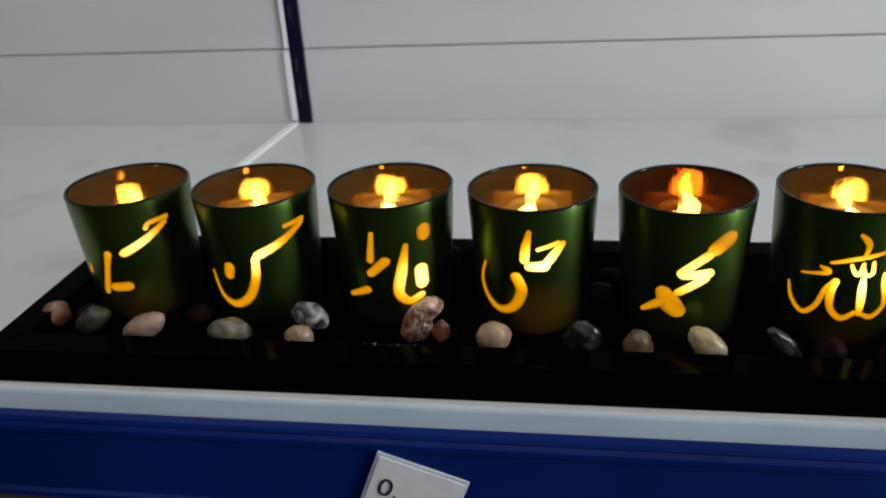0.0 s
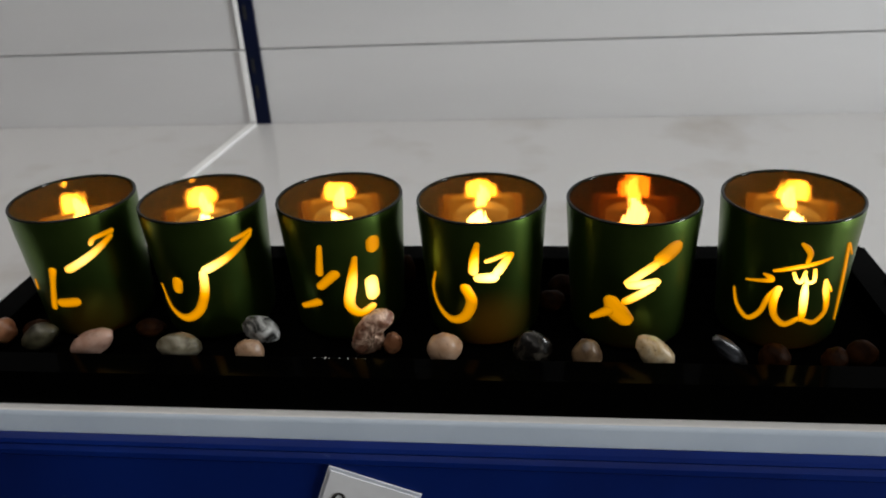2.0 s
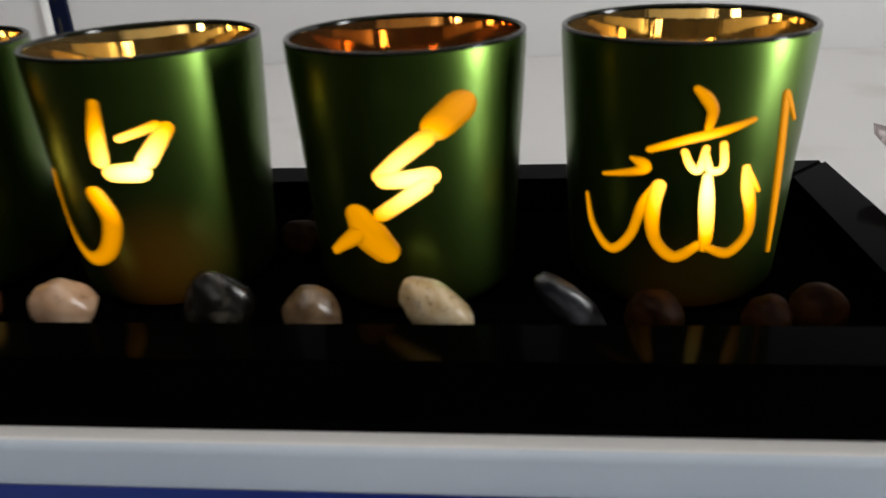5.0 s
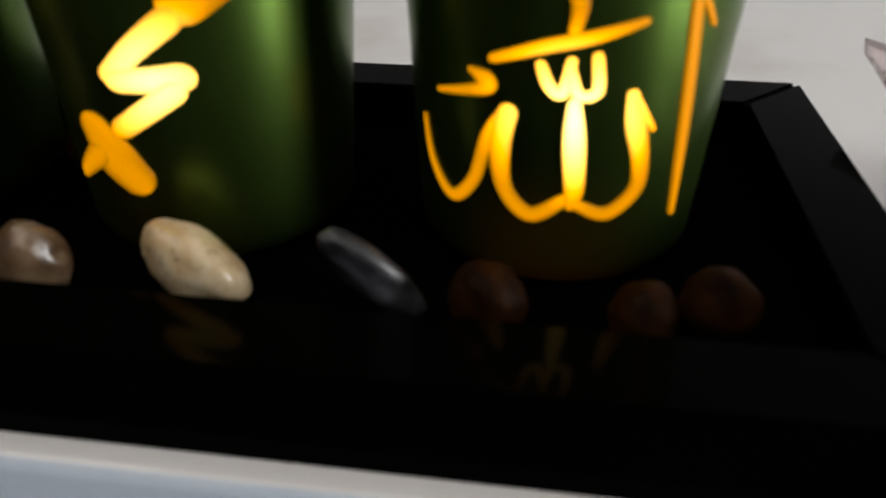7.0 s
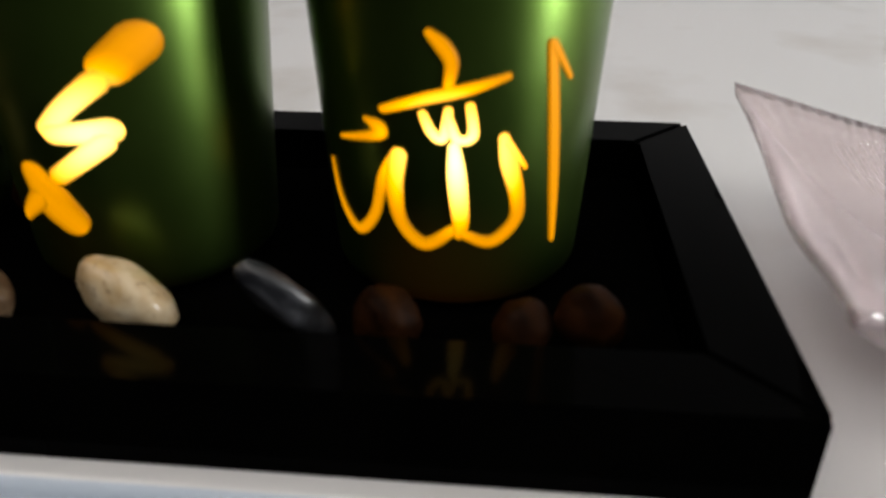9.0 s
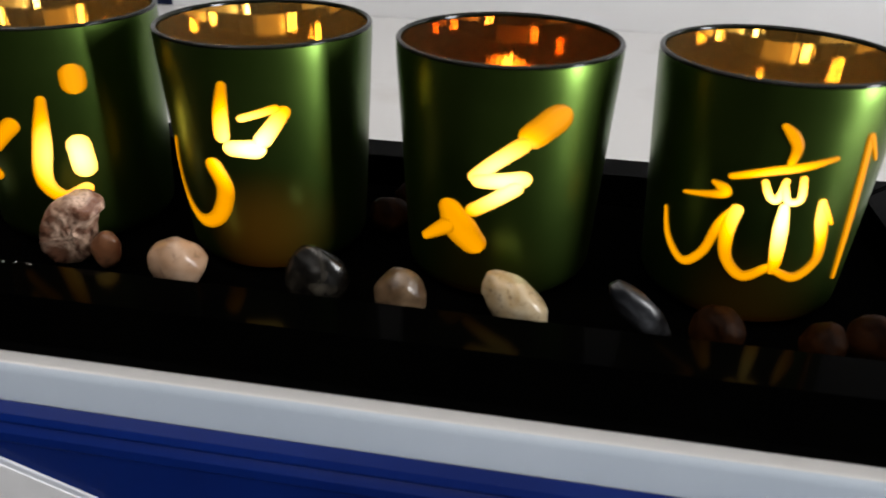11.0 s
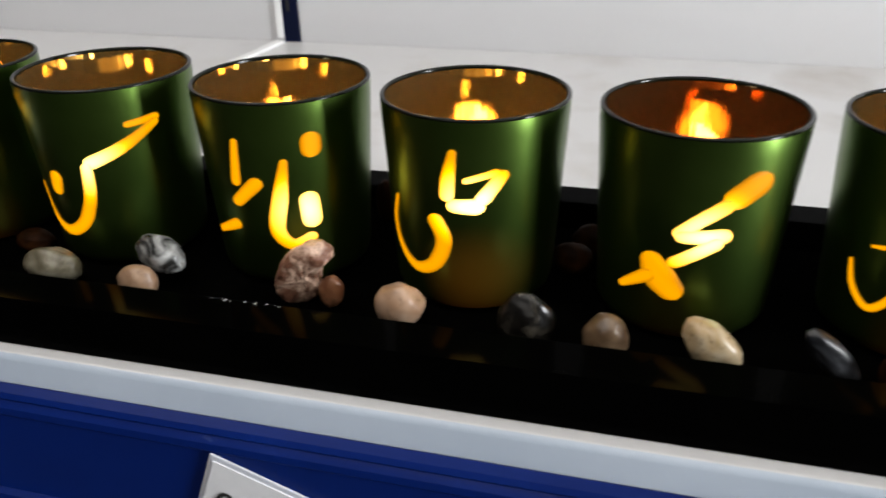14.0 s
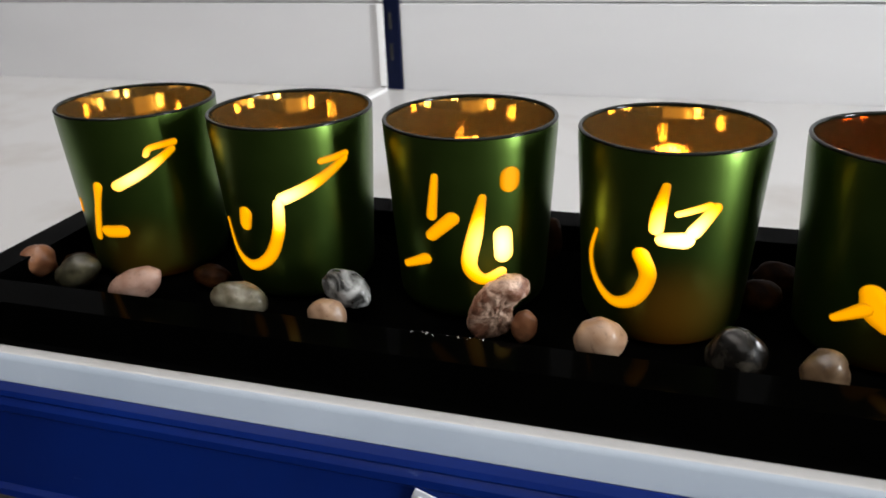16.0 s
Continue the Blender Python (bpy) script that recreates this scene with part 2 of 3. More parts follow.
def ceiling_lamps():
    m, nt, b = material("lamp_glow")
    b.inputs["Emission Color"].default_value = (1.0, 0.92, 0.80, 1)
    b.inputs["Emission Strength"].default_value = 130
    for x, y in ((-1.1, -0.6), (-0.4, -0.7), (0.3, -0.6), (0.9, -0.5), (-0.5, -1.4), (0.3, -1.5), (1.0, -1.2), (0.4, -2.3)):
        l = tagged(empty("ceiling_lamp", (x, y, 1.6)), "round recessed warm ceiling lamp", "ceiling lamp", "ceiling lamps")
        part("housing", lathe([(0.07, 0), (0.075, -0.012), (0.058, -0.016), (0.055, -0.004), (0, -0.003)], 32), M_WHITE, l)
        part("bulb", lathe([(0.023, -0.006), (0.020, -0.012), (0, -0.015)], 32), m, l, "glowing bulb")


ceiling_lamps()

# ---------------------------------------------------------------- shelving unit
BACK_Y = 0.432
SEAM_X = -0.2310
JOINT_Z = 0.0853


def back_panels():
    for name, x0, x1 in (("back_panel", SEAM_X + 0.016, 1.3), ("back_panel", -0.85, SEAM_X - 0.008)):
        for z0, z1 in ((-0.3, -0.0315), (-0.03, JOINT_Z - 0.0007), (JOINT_Z + 0.0007, 0.34), (0.3415, 0.70)):
            bm = box(x0, x1, BACK_Y, BACK_Y + 0.018, z0, z1, 0.0012)
            tagged(mesh_object(name, bm, M_PANEL, False), "white enamelled metal back panel of a shop shelf", "back panel", "back panels", kind="structure")
    bm = box(-0.85, 1.3, BACK_Y + 0.02, BACK_Y + 0.03, -0.3, 0.7)
    tagged(mesh_object("backing_wall", bm, M_DARK, False), "dark backing behind the shelf panels", "wall", kind="structure")


def post():
    p = tagged(empty("shelf_post", (SEAM_X, BACK_Y, 0)), "navy blue metal upright post with white panel edge", "shelf post")
    part("upright", box(0.000, 0.016, -0.003, 0.016, 0.0, 0.70, 0.001), M_POST, p, smooth=False)
    for z0, z1, dx in ((0.003, JOINT_Z - 0.001, 0.0), (JOINT_Z + 0.001, 0.34, 0.002), (0.342, 0.70, 0.002)):
        part("panel_edge", box(-0.0075 + dx, -0.0003, -0.0035, 0.014, z0, z1, 0.001), M_WHITE, p, "bright white folded panel edge", False)
    for z in (0.118, 0.170, 0.222, 0.274, 0.06, 0.03):
        part("slot", box(0.0055, 0.0085, -0.0036, -0.0031, z, z + 0.016), M_DARK, p, smooth=False)


def shelf_profile():
    """White shelf pan: flat top, rounded front corner, short front face."""
    pts = [(BACK_Y - 0.001, 0.0), (-0.0868, 0.0)]
    for k in range(1, 8):
        a = math.pi / 2 * k / 8
        pts.append((-0.0868 - 0.0034 * math.sin(a), -0.0040 + 0.0040 * math.cos(a)))
    pts += [(-0.0924, -0.0120), (-0.0900, -0.0145), (-0.0868, -0.0145), (-0.0868, -0.0035), (BACK_Y - 0.001, -0.0035)]
    return pts


SKEW = 0.08
SEAM_FRONT = SEAM_X - SKEW * (BACK_Y + 0.09)


def skew_seam(ob):
    """The seam between the two bays runs askew to the tray."""
    for v in ob.data.vertices:
        if abs(v.co.x - SEAM_X) < 0.02:
            v.co.x += (v.co.y - BACK_Y) * SKEW


def shelves():
    s = tagged(mesh_object("shelf_board", extrude_x(shelf_profile(), SEAM_X + 0.002, 0.95, 8), M_SHELF, False), "white enamelled metal shelf board with rounded front edge", "shelf", kind="structure")
    s2 = tagged(mesh_object("shelf_board", extrude_x(shelf_profile(), -0.85, SEAM_X - 0.0085, 8), M_SHELF, False), "white enamelled metal shelf board of the next bay", "shelf", kind="structure")
    for board in (s, s2):
        skew_seam(board)
        # front face gets the shaded colour, the top stays white
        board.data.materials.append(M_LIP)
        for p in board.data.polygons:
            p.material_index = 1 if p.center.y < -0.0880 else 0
    bm = box(SEAM_X - 0.0080, SEAM_X + 0.0015, -0.0860, BACK_Y - 0.004, -0.012, 0.0022, 0.0009)
    strip = tagged(mesh_object("shelf_seam_strip", bm, M_WHITE, False), "narrow white metal strip between two shelf boards", "trim", kind="structure")
    skew_seam(strip)


RAIL_LEDGE = [(-0.0927, -0.0120), (-0.0970, -0.0133), (-0.0983, -0.0153), (-0.0975, -0.0167), (-0.0985, -0.0177), (-0.0997, -0.0191), (-0.0999, -0.0223), (-0.0989, -0.0237), (-0.0927, -0.0237)]
RAIL_FACE = [(-0.0927, -0.0238), (-0.0989, -0.0238), (-0.0989, -0.0660), (-0.0927, -0.0660)]
RAIL_FOOT = [(-0.0927, -0.0661), (-0.0989, -0.0661), (-0.1015, -0.0675), (-0.1019, -0.0710), (-0.0970, -0.0725), (-0.0927, -0.0715)]


def price_rail(x0, x1, label):
    r = tagged(empty("price_rail", ((x0 + x1) / 2, 0, 0)), label, "price rail", "price rails")
    w = (x1 - x0) / 2
    part("ledge", extrude_x(RAIL_LEDGE, -w, w, 6), M_RAIL, r, "grooved upper ledge", False)
    part("face", extrude_x(RAIL_FACE, -w, w, 6), M_RAIL, r, "scuffed flat blue face", False)
    part("foot", extrude_x(RAIL_FOOT, -w, w, 6), M_RAIL, r, "rolled lower lip", False)


def price_tag():
    t = tagged(empty("price_tag", (-0.0240, -0.0991, -0.0233)), "white paper price tag in clear sleeve, askew on blue rail", "price tag")
    t.rotation_euler = (0, radians(20.5), 0)
    part("sleeve", box(0, 0.0535, -0.0012, -0.0002, -0.047, 0, 0.0004), M_SLEEVE, t, "clear plastic sleeve", False)
    part("paper", box(0.0022, 0.0522, -0.0016, -0.0011, -0.0455, -0.0026), M_PAPER, t, "white paper slip", False)
    cu = bpy.data.curves.new("price_text", "FONT")
    cu.body, cu.size, cu.extrude = "0.", 0.0185, 0.0001
    ob = new("price_text", cu)
    cu.materials.append(M_INK)
    ob.parent = t
    ob.matrix_local = pose(0.0065, -0.0018, -0.0290, 90, 0, 0)
    tagged(ob, "black printed price figures")


back_panels()
post()
shelves()
price_rail(SEAM_FRONT - 0.010, 0.95, "royal blue plastic price rail, scuffed, along the shelf front")
price_rail(-0.85, SEAM_FRONT - 0.0108, "royal blue plastic price rail of the next bay")
price_tag()

# ---------------------------------------------------------------- tray
TRAY = (-0.2610, 0.3046, -0.0830, 0.0730)
TRAY_Z, RIM, PAN_Z = 0.0230, 0.0185, 0.0085


def tray():
    x0, x1, y0, y1 = TRAY
    t = tagged(empty("candle_tray", ((x0 + x1) / 2, (y0 + y1) / 2, 0)), "long black lacquered wooden tray with a flat mitred rim", "tray")
    off = Matrix.Translation((-(x0 + x1) / 2, -(y0 + y1) / 2, 0))

    def bar(outer, inner):
        """One mitred side of the frame; outer and inner are two plan corners each."""
        bm = bmesh.new()
        plan = [outer[0], outer[1], inner[1], inner[0]]
        lo = [bm.verts.new((*p, 0.0004)) for p in plan]
        hi = [bm.verts.new((*p, TRAY_Z)) for p in plan]
        bm.faces.new(lo[::-1])
        bm.faces.new(hi)
        for k in range(4):
            bm.faces.new((lo[k], lo[(k + 1) % 4], hi[(k + 1) % 4], hi[k]))
        long_edges = [e for e in bm.edges if e.verts[0].co.z > 0.01 and e.verts[1].co.z > 0.01]
        bmesh.ops.bevel(bm, geom=long_edges[:1] + long_edges[2:3], offset=0.0011, segments=3, affect="EDGES")
        bm.transform(off)
        return bm

    o = [(x0, y0), (x1, y0), (x1, y1), (x0, y1)]
    i = [(x0 + RIM, y0 + RIM), (x1 - RIM, y0 + RIM), (x1 - RIM, y1 - RIM), (x0 + RIM, y1 - RIM)]
    for k in range(4):
        part("rim", bar((o[k], o[(k + 1) % 4]), (i[k], i[(k + 1) % 4])), M_TRAY, t, smooth=False)
    bm = box(x0 + RIM - 0.003, x1 - RIM + 0.003, y0 + RIM - 0.003, y1 - RIM + 0.003, 0.003, PAN_Z)
    bm.transform(off)
    part("pan", bm, M_PAN, t, smooth=False)


tray()

# ---------------------------------------------------------------- candle cups
BASE = 0.0075
CUP_H = 0.0842
CUP_X = (-0.1971, -0.1130, -0.0279, 0.0567, 0.1431, 0.2293)
CUP_Y = (0.0033, 0.0017, 0.0025, -0.0005, -0.0025, -0.0006)


def cup_r(v):
    s = max(0.0, min(1.0, v / CUP_H))
    return 0.0329 + 0.0050 * s - 0.0003 * (max(0.0, s - 0.915) / 0.085) ** 2


def cup_shell():
    prof = [(0, 0.0004), (0.0255, 0.0004)]
    for k in range(1, 7):
        a = math.pi / 2 * k / 6
        prof.append((0.0255 + (cup_r(0.007) - 0.0255) * math.sin(a), 0.0074 - 0.007 * math.cos(a)))
    for k in range(1, 25):
        v = 0.0074 + (CUP_H - 0.0082) * (1 - (1 - k / 24) ** 1.5)
        prof.append((cup_r(v), v))
    for k in range(1, 9):
        a = math.pi * k / 8
        prof.append((cup_r(CUP_H) - 0.0008 + 0.0008 * math.cos(a), CUP_H - 0.0008 + 0.0008 * math.sin(a)))
    return lathe(prof, 96)


def cup_lip():
    """Rounded bare glass edge between the paint and the lining."""
    r = cup_r(CUP_H)
    prof = [(r - 0.0001, CUP_H - 0.0015)]
    for k in range(0, 11):
        a = math.pi * k / 10
        prof.append((r - 0.0008 + 0.00092 * math.cos(a), CUP_H - 0.0008 + 0.00092 * math.sin(a)))
    prof.append((r - 0.0018, CUP_H - 0.0014))
    return lathe(prof, 96)


def cup_lining():
    prof = [(cup_r(CUP_H) - 0.00165, CUP_H - 0.0009)]
    for k in range(1, 25):
        v = CUP_H - 0.0009 - (CUP_H - 0.0098) * k / 24
        prof.append((0.0329 + 0.0047 * v / CUP_H - 0.00165, v))
    for k in range(1, 6):
        a = math.pi / 2 * k / 5
        prof.append((cup_r(0.009) - 0.0018 - 0.006 * (1 - math.cos(a)), 0.0089 - 0.004 * math.sin(a)))
    prof.append((0, 0.0049))
    return lathe(prof, 96)


def smooth_path(pts, per=7):
    """Catmull-Rom through (u, v, w) points."""
    if len(pts) == 2:
        return [tuple(a + (b - a) * k / per for a, b in zip(*pts)) for k in range(per + 1)]
    p = [pts[0]] + list(pts) + [pts[-1]]
    out = []
    for i in range(1, len(p) - 2):
        for k in range(per):
            t = k / per
            out.append(tuple(0.5 * (2 * b + (c - a) * t + (2 * a - 5 * b + 4 * c - d) * t * t + (3 * b - a - 3 * c + d) * t ** 3)
                             for a, b, c, d in zip(p[i - 1], p[i], p[i + 1], p[i + 2])))
    return out + [tuple(pts[-1])]


def ribbon(bm, pts, lift=0.0, round_ends=True):
    """A stroke laid on the cup wall: (degrees round from the front, height mm, width mm) points."""
    core = bm.verts.layers.float.get("core") or bm.verts.layers.float.new("core")
    path = smooth_path(pts)
    flat = [(math.radians(u) * 31.0, v, w) for u, v, w in path]
    if round_ends:
        for end, step in ((0, 1), (-1, -1)):
            a, b = flat[end], flat[end + step]
            d = math.hypot(a[0] - b[0], a[1] - b[1]) or 1.0
            ex, ey = (a[0] - b[0]) / d, (a[1] - b[1]) / d
            for q in (0.22, 0.36, 0.45, 0.495):
                tip = (a[0] + ex * a[2] * q, a[1] + ey * a[2] * q, a[2] * math.sqrt(max(0.02, 1 - 4 * q * q)))
                flat.insert(0, tip) if end == 0 else flat.append(tip)
    rows = []
    for k, (s, v, w) in enumerate(flat):
        a, b = flat[max(k - 1, 0)], flat[min(k + 1, len(flat) - 1)]
        dx, dy = b[0] - a[0], b[1] - a[1]
        n = math.hypot(dx, dy) or 1.0
        nx, ny = -dy / n, dx / n
        row = []
        for j in range(5):
            q = (j / 4 - 0.5) * w
            ss, vv = s + nx * q, (v + ny * q) / 1000 + BASE
            r = cup_r(vv) + 0.00025 + lift
            ang = ss / 31.0 - math.pi / 2
            row.append(bm.verts.new((r * math.cos(ang), r * math.sin(ang), vv)))
            row[-1][core] = (0.0, 0.85, 1.0, 0.85, 0.0)[j]
        for j in (0, 4):
            co = row[j].co
            f = (math.hypot(co.x, co.y) - 0.0006 - lift) / math.hypot(co.x, co.y)
            row.append(bm.verts.new((co.x * f, co.y * f, co.z)))
        rows.append([row[5]] + row[:5] + [row[6]])
    for a, b in zip(rows, rows[1:]):
        for j in range(6):
            bm.faces.new((a[j], a[j + 1], b[j + 1], b[j]))


# plain bars: points along each (degrees round, height mm, width mm)
BARS_A = [[(38, 58.6, 2.6), (42, 61.6, 3.0), (58, 62.6, 3.6)], [(56, 59.4, 3.4), (36, 51.5, 5.0), (14, 44.5, 5.4)], [(-3, 44.0, 4.4), (-8, 34, 3.4), (-17, 17.0, 4.2)], [(-5, 20.6, 6.2), (9, 21.2, 6.4)], [(-33, 34.0, 2.0), (-35, 28.5, 2.8)]]
BARS_B = [[(45, 60.6, 3.0), (63, 61.6, 3.6)], [(62, 59.4, 3.6), (40, 51.5, 5.2), (17, 45.2, 5.8)], [(13, 43.0, 4.2), (10, 29.0, 5.0), (0, 16.4, 5.6), (-18, 10.6, 5.2), (-36, 16.0, 3.4), (-42, 30.0, 2.2)], [(-15, 37.0, 6.2), (-17, 31.5, 6.0)]]
BARS_C = [[(40, 60.2, 7.4), (40, 56.8, 7.4)], [(22, 52, 3.0), (17, 36, 5.8), (13, 21.5, 6.0), (22, 14.6, 5.2), (35, 17.0, 5.0)], [(36, 34.6, 7.4), (37, 25.5, 7.6)], [(-8, 60.5, 2.6), (-12, 43, 4.2)], [(-13, 34.0, 5.0), (2, 42.6, 5.8)], [(-42, 15.6, 3.2), (-19, 22.4, 5.0)]]
BARS_D = [[(-1, 64, 2.8), (-4, 54, 4.6), (-5, 46.6, 4.8)], [(0, 42.4, 5.6), (12, 42.4, 6.6)], [(17, 45.8, 5.4), (28, 55.0, 4.4)], [(7, 53.2, 2.4), (24, 56.4, 2.8)], [(-13, 35.0, 6.0), (-8, 26.0, 6.0), (-16, 15.2, 5.8), (-32, 11.4, 4.6), (-48, 18.0, 3.2), (-53, 28.0, 2.4), (-46, 40.0, 1.6)]]
BARS_E = [[(20, 55.4, 8.8), (30, 60.0, 9.8)], [(14, 52.0, 5.4), (2, 46.4, 4.8), (-8, 40.8, 4.4)], [(-6, 39.4, 4.8), (15, 40.4, 6.0)], [(12, 37.2, 5.0), (-9, 28.6, 4.6)], [(-22, 27.0, 8.4), (-17, 21.5, 11.6), (-10, 17.0, 9.6)], [(-42, 13.0, 3.0), (-25, 20.5, 5.6)]]


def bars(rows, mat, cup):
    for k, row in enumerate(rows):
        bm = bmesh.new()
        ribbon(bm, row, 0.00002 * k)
        part("glowing_bar", bm, mat, cup, "amber cut-out bar, its backlight put in as emission")


WORD = [
    [(-5, 64.2, 2.0), (-1, 61.7, 3.2), (2, 58.1, 2.8), (1, 53.2, 2.0)],
    [(-23, 46.5, 2.0), (-7, 50.0, 2.6), (7, 52.2, 2.6), (21, 54.8, 1.7)],
    [(-8, 46.4, 1.8), (-5, 42.2, 2.1), (-1, 41.0, 2.1), (1, 47.4, 1.8)],
    [(1.4, 45, 1.8), (4, 40.8, 2.1), (9.5, 41.6, 2.1), (8.5, 48.4, 1.9)],
    [(-31, 43.2, 1.4), (-26, 41.8, 3.8), (-27, 39.8, 2.8), (-46, 36.6, 1.2)]]
WORD_LOW = [
    [(-58, 28, 1.3), (-54, 18.6, 2.4), (-42, 12.4, 3.0), (-31, 18.5, 2.8), (-25, 29.6, 2.8), (-18, 35.8, 3.2)],
    [(-18, 35.8, 3.6), (-20.5, 27.7, 4.0), (-18.5, 18.6, 3.4), (-9, 13.2, 3.6), (2, 17.2, 2.8)],
    [(3, 38.8, 2.4), (4, 31.1, 3.9), (5.5, 20.2, 3.6), (5, 16.2, 2.4)],
    [(21, 40.6, 2.2), (23.5, 34.3, 3.7), (27.5, 25.8, 3.4), (27.5, 19.1, 3.3), (18, 14.0, 3.3), (7, 16.3, 2.4)],
    [(23, 39.0, 1.6), (30, 32.8, 1.1)],
    [(37, 60.8, 2.2), (41, 44.2, 2.8), (45, 25.9, 2.8), (48, 10.4, 1.7)],
    [(38, 60.4, 1.8), (47, 52.4, 1.1)]]


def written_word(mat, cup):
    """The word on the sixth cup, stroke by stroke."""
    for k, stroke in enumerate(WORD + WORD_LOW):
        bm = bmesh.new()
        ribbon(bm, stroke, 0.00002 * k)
        part("glowing_stroke", bm, mat, cup, "amber cut-out pen stroke, its backlight put in as emission")


# painted backlight per cup: brightest spot on the wall, peak and far emission
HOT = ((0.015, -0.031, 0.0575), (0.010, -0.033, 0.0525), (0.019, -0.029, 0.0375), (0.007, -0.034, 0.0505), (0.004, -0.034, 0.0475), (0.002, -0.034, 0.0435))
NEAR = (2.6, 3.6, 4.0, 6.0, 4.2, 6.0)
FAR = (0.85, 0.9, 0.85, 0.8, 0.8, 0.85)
WORDS = (BARS_A, BARS_B, BARS_C, BARS_D, BARS_E, None)
LABELS = ("satin green glass candle cup glowing amber beside a tan pebble",
          "satin green glass candle cup with amber glowing bars and gold lining",
          "satin green glass candle cup glowing amber behind a broken pink pebble",
          "satin green glass candle cup with amber glow low on its wall",
          "satin green glass candle cup with copper-red mirrored lining",
          "satin green glass candle cup with glowing amber calligraphy")


def candle_cups():
    shell, lining = None, None
    for k in range(6):
        c = tagged(empty("candle_cup", (CUP_X[k], CUP_Y[k], PAN_Z)), LABELS[k], "candle cup", "green cups on the tray")
        if shell is None:
            s = part("shell", cup_shell(), green_material(AMBER_AT[k], AMBER_LEVEL[k]), c, "satin green painted glass")
            l = part("lining", cup_lining(), M_GOLD, c, "gold mirrored inside")
            lip = part("lip", cup_lip(), M_LIPGLASS, c, "dark bare glass lip")
            shell, lining, lip = s.data, l.data, lip.data
        else:
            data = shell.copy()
            data.materials[0] = green_material(AMBER_AT[k], AMBER_LEVEL[k])
            s = new("shell", data)
            s.parent = c
            tagged(s, "satin green painted glass")
            data = lining
            if k == 4:
                data = lining.copy()
                data.materials[0] = M_GOLD_RED
            l = new("lining", data)
            l.parent = c
            tagged(l, "gold mirrored inside")
            e = new("lip", lip)
            e.parent = c
            tagged(e, "dark bare glass lip")
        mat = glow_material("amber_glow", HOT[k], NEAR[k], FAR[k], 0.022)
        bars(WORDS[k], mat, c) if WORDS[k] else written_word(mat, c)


def flame_mesh(h, seed):
    """A flickering LED flame tongue, thick at the foot and pointed."""
    bm = lathe([(0.0001 * 0, 0)] + [(0.0060 * math.sin(math.pi * min(1.0, 0.18 + 0.82 * s)) ** 0.9 * (1 - 0.35 * s) + 0.0002, h * s) for s in (0.02, 0.12, 0.25, 0.4, 0.55, 0.7, 0.82, 0.92)] + [(0, h)], 20)
    for v in bm.verts:
        v.co.x += 0.0018 * math.sin(v.co.z * 260 + seed)
        v.co.y *= 0.6
    return bm


def led_candles():
    for k in range(6):
        h = 0.017 if k != 4 else 0.026
        c = tagged(empty("led_candle", (CUP_X[k], CUP_Y[k] + 0.004, PAN_Z + 0.005)), "small battery candle with a lit amber flame, inside a green cup", "led candle", "candles in the cups")
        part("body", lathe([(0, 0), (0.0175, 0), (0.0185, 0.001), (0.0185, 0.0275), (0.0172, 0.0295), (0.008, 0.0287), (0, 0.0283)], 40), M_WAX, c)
        f = part("flame", flame_mesh(h, k * 1.7), M_FLAME, c, "glowing LED flame")
        f.location = (0, 0, 0.0285)


candle_cups()
led_candles()

# ---------------------------------------------------------------- pebbles
P_TAN = pebble_material("tan_pebble", (0.42, 0.25, 0.15), (0.58, 0.38, 0.25), 70, 0.35)
P_PINK = pebble_material("pink_pebble", (0.46, 0.25, 0.18), (0.66, 0.43, 0.34), 60, 0.32)
P_ORANGE = pebble_material("rust_pebble", (0.24, 0.09, 0.04), (0.40, 0.18, 0.09), 60, 0.3)
P_GREEN = pebble_material("olive_pebble", (0.025, 0.023, 0.013), (0.09, 0.08, 0.045), 80, 0.4)
P_GREY = pebble_material("green_grey_pebble", (0.10, 0.082, 0.045), (0.34, 0.31, 0.23), 55, 0.3)
P_SPECK = pebble_material("speckled_quartz", (0.03, 0.03, 0.028), (0.62, 0.63, 0.62), 80, 0.24, 0.40, 0.62)
P_ROUGH = pebble_material("broken_pink_stone", (0.28, 0.12, 0.07), (1.0, 0.68, 0.50), 120, 0.4, 0.40, 0.60, bumps=0.8)
P_BEIGE = pebble_material("beige_pebble", (0.50, 0.29, 0.17), (0.68, 0.46, 0.32), 50, 0.28)
P_DARK = pebble_material("smoky_quartz", (0.008, 0.007, 0.006), (0.15, 0.13, 0.10), 60, 0.26, 0.48, 0.84)
P_BROWN = pebble_material("brown_agate", (0.09, 0.05, 0.025), (0.26, 0.17, 0.10), 60, 0.28)
P_CREAM = pebble_material("cream_pebble", (0.56, 0.39, 0.20), (0.78, 0.64, 0.44), 75, 0.25)
P_SLATE = pebble_material("slate_pebble", (0.012, 0.013, 0.016), (0.12, 0.125, 0.14), 60, 0.35, 0.42, 0.72)
# brown stone, with shade and an orange glow tint put into the colour
P_DKBR = pebble_material("shaded_brown_pebble", (0.010, 0.0032, 0.001), (0.038, 0.013, 0.0035), 70, 0.5, spec=0.03)


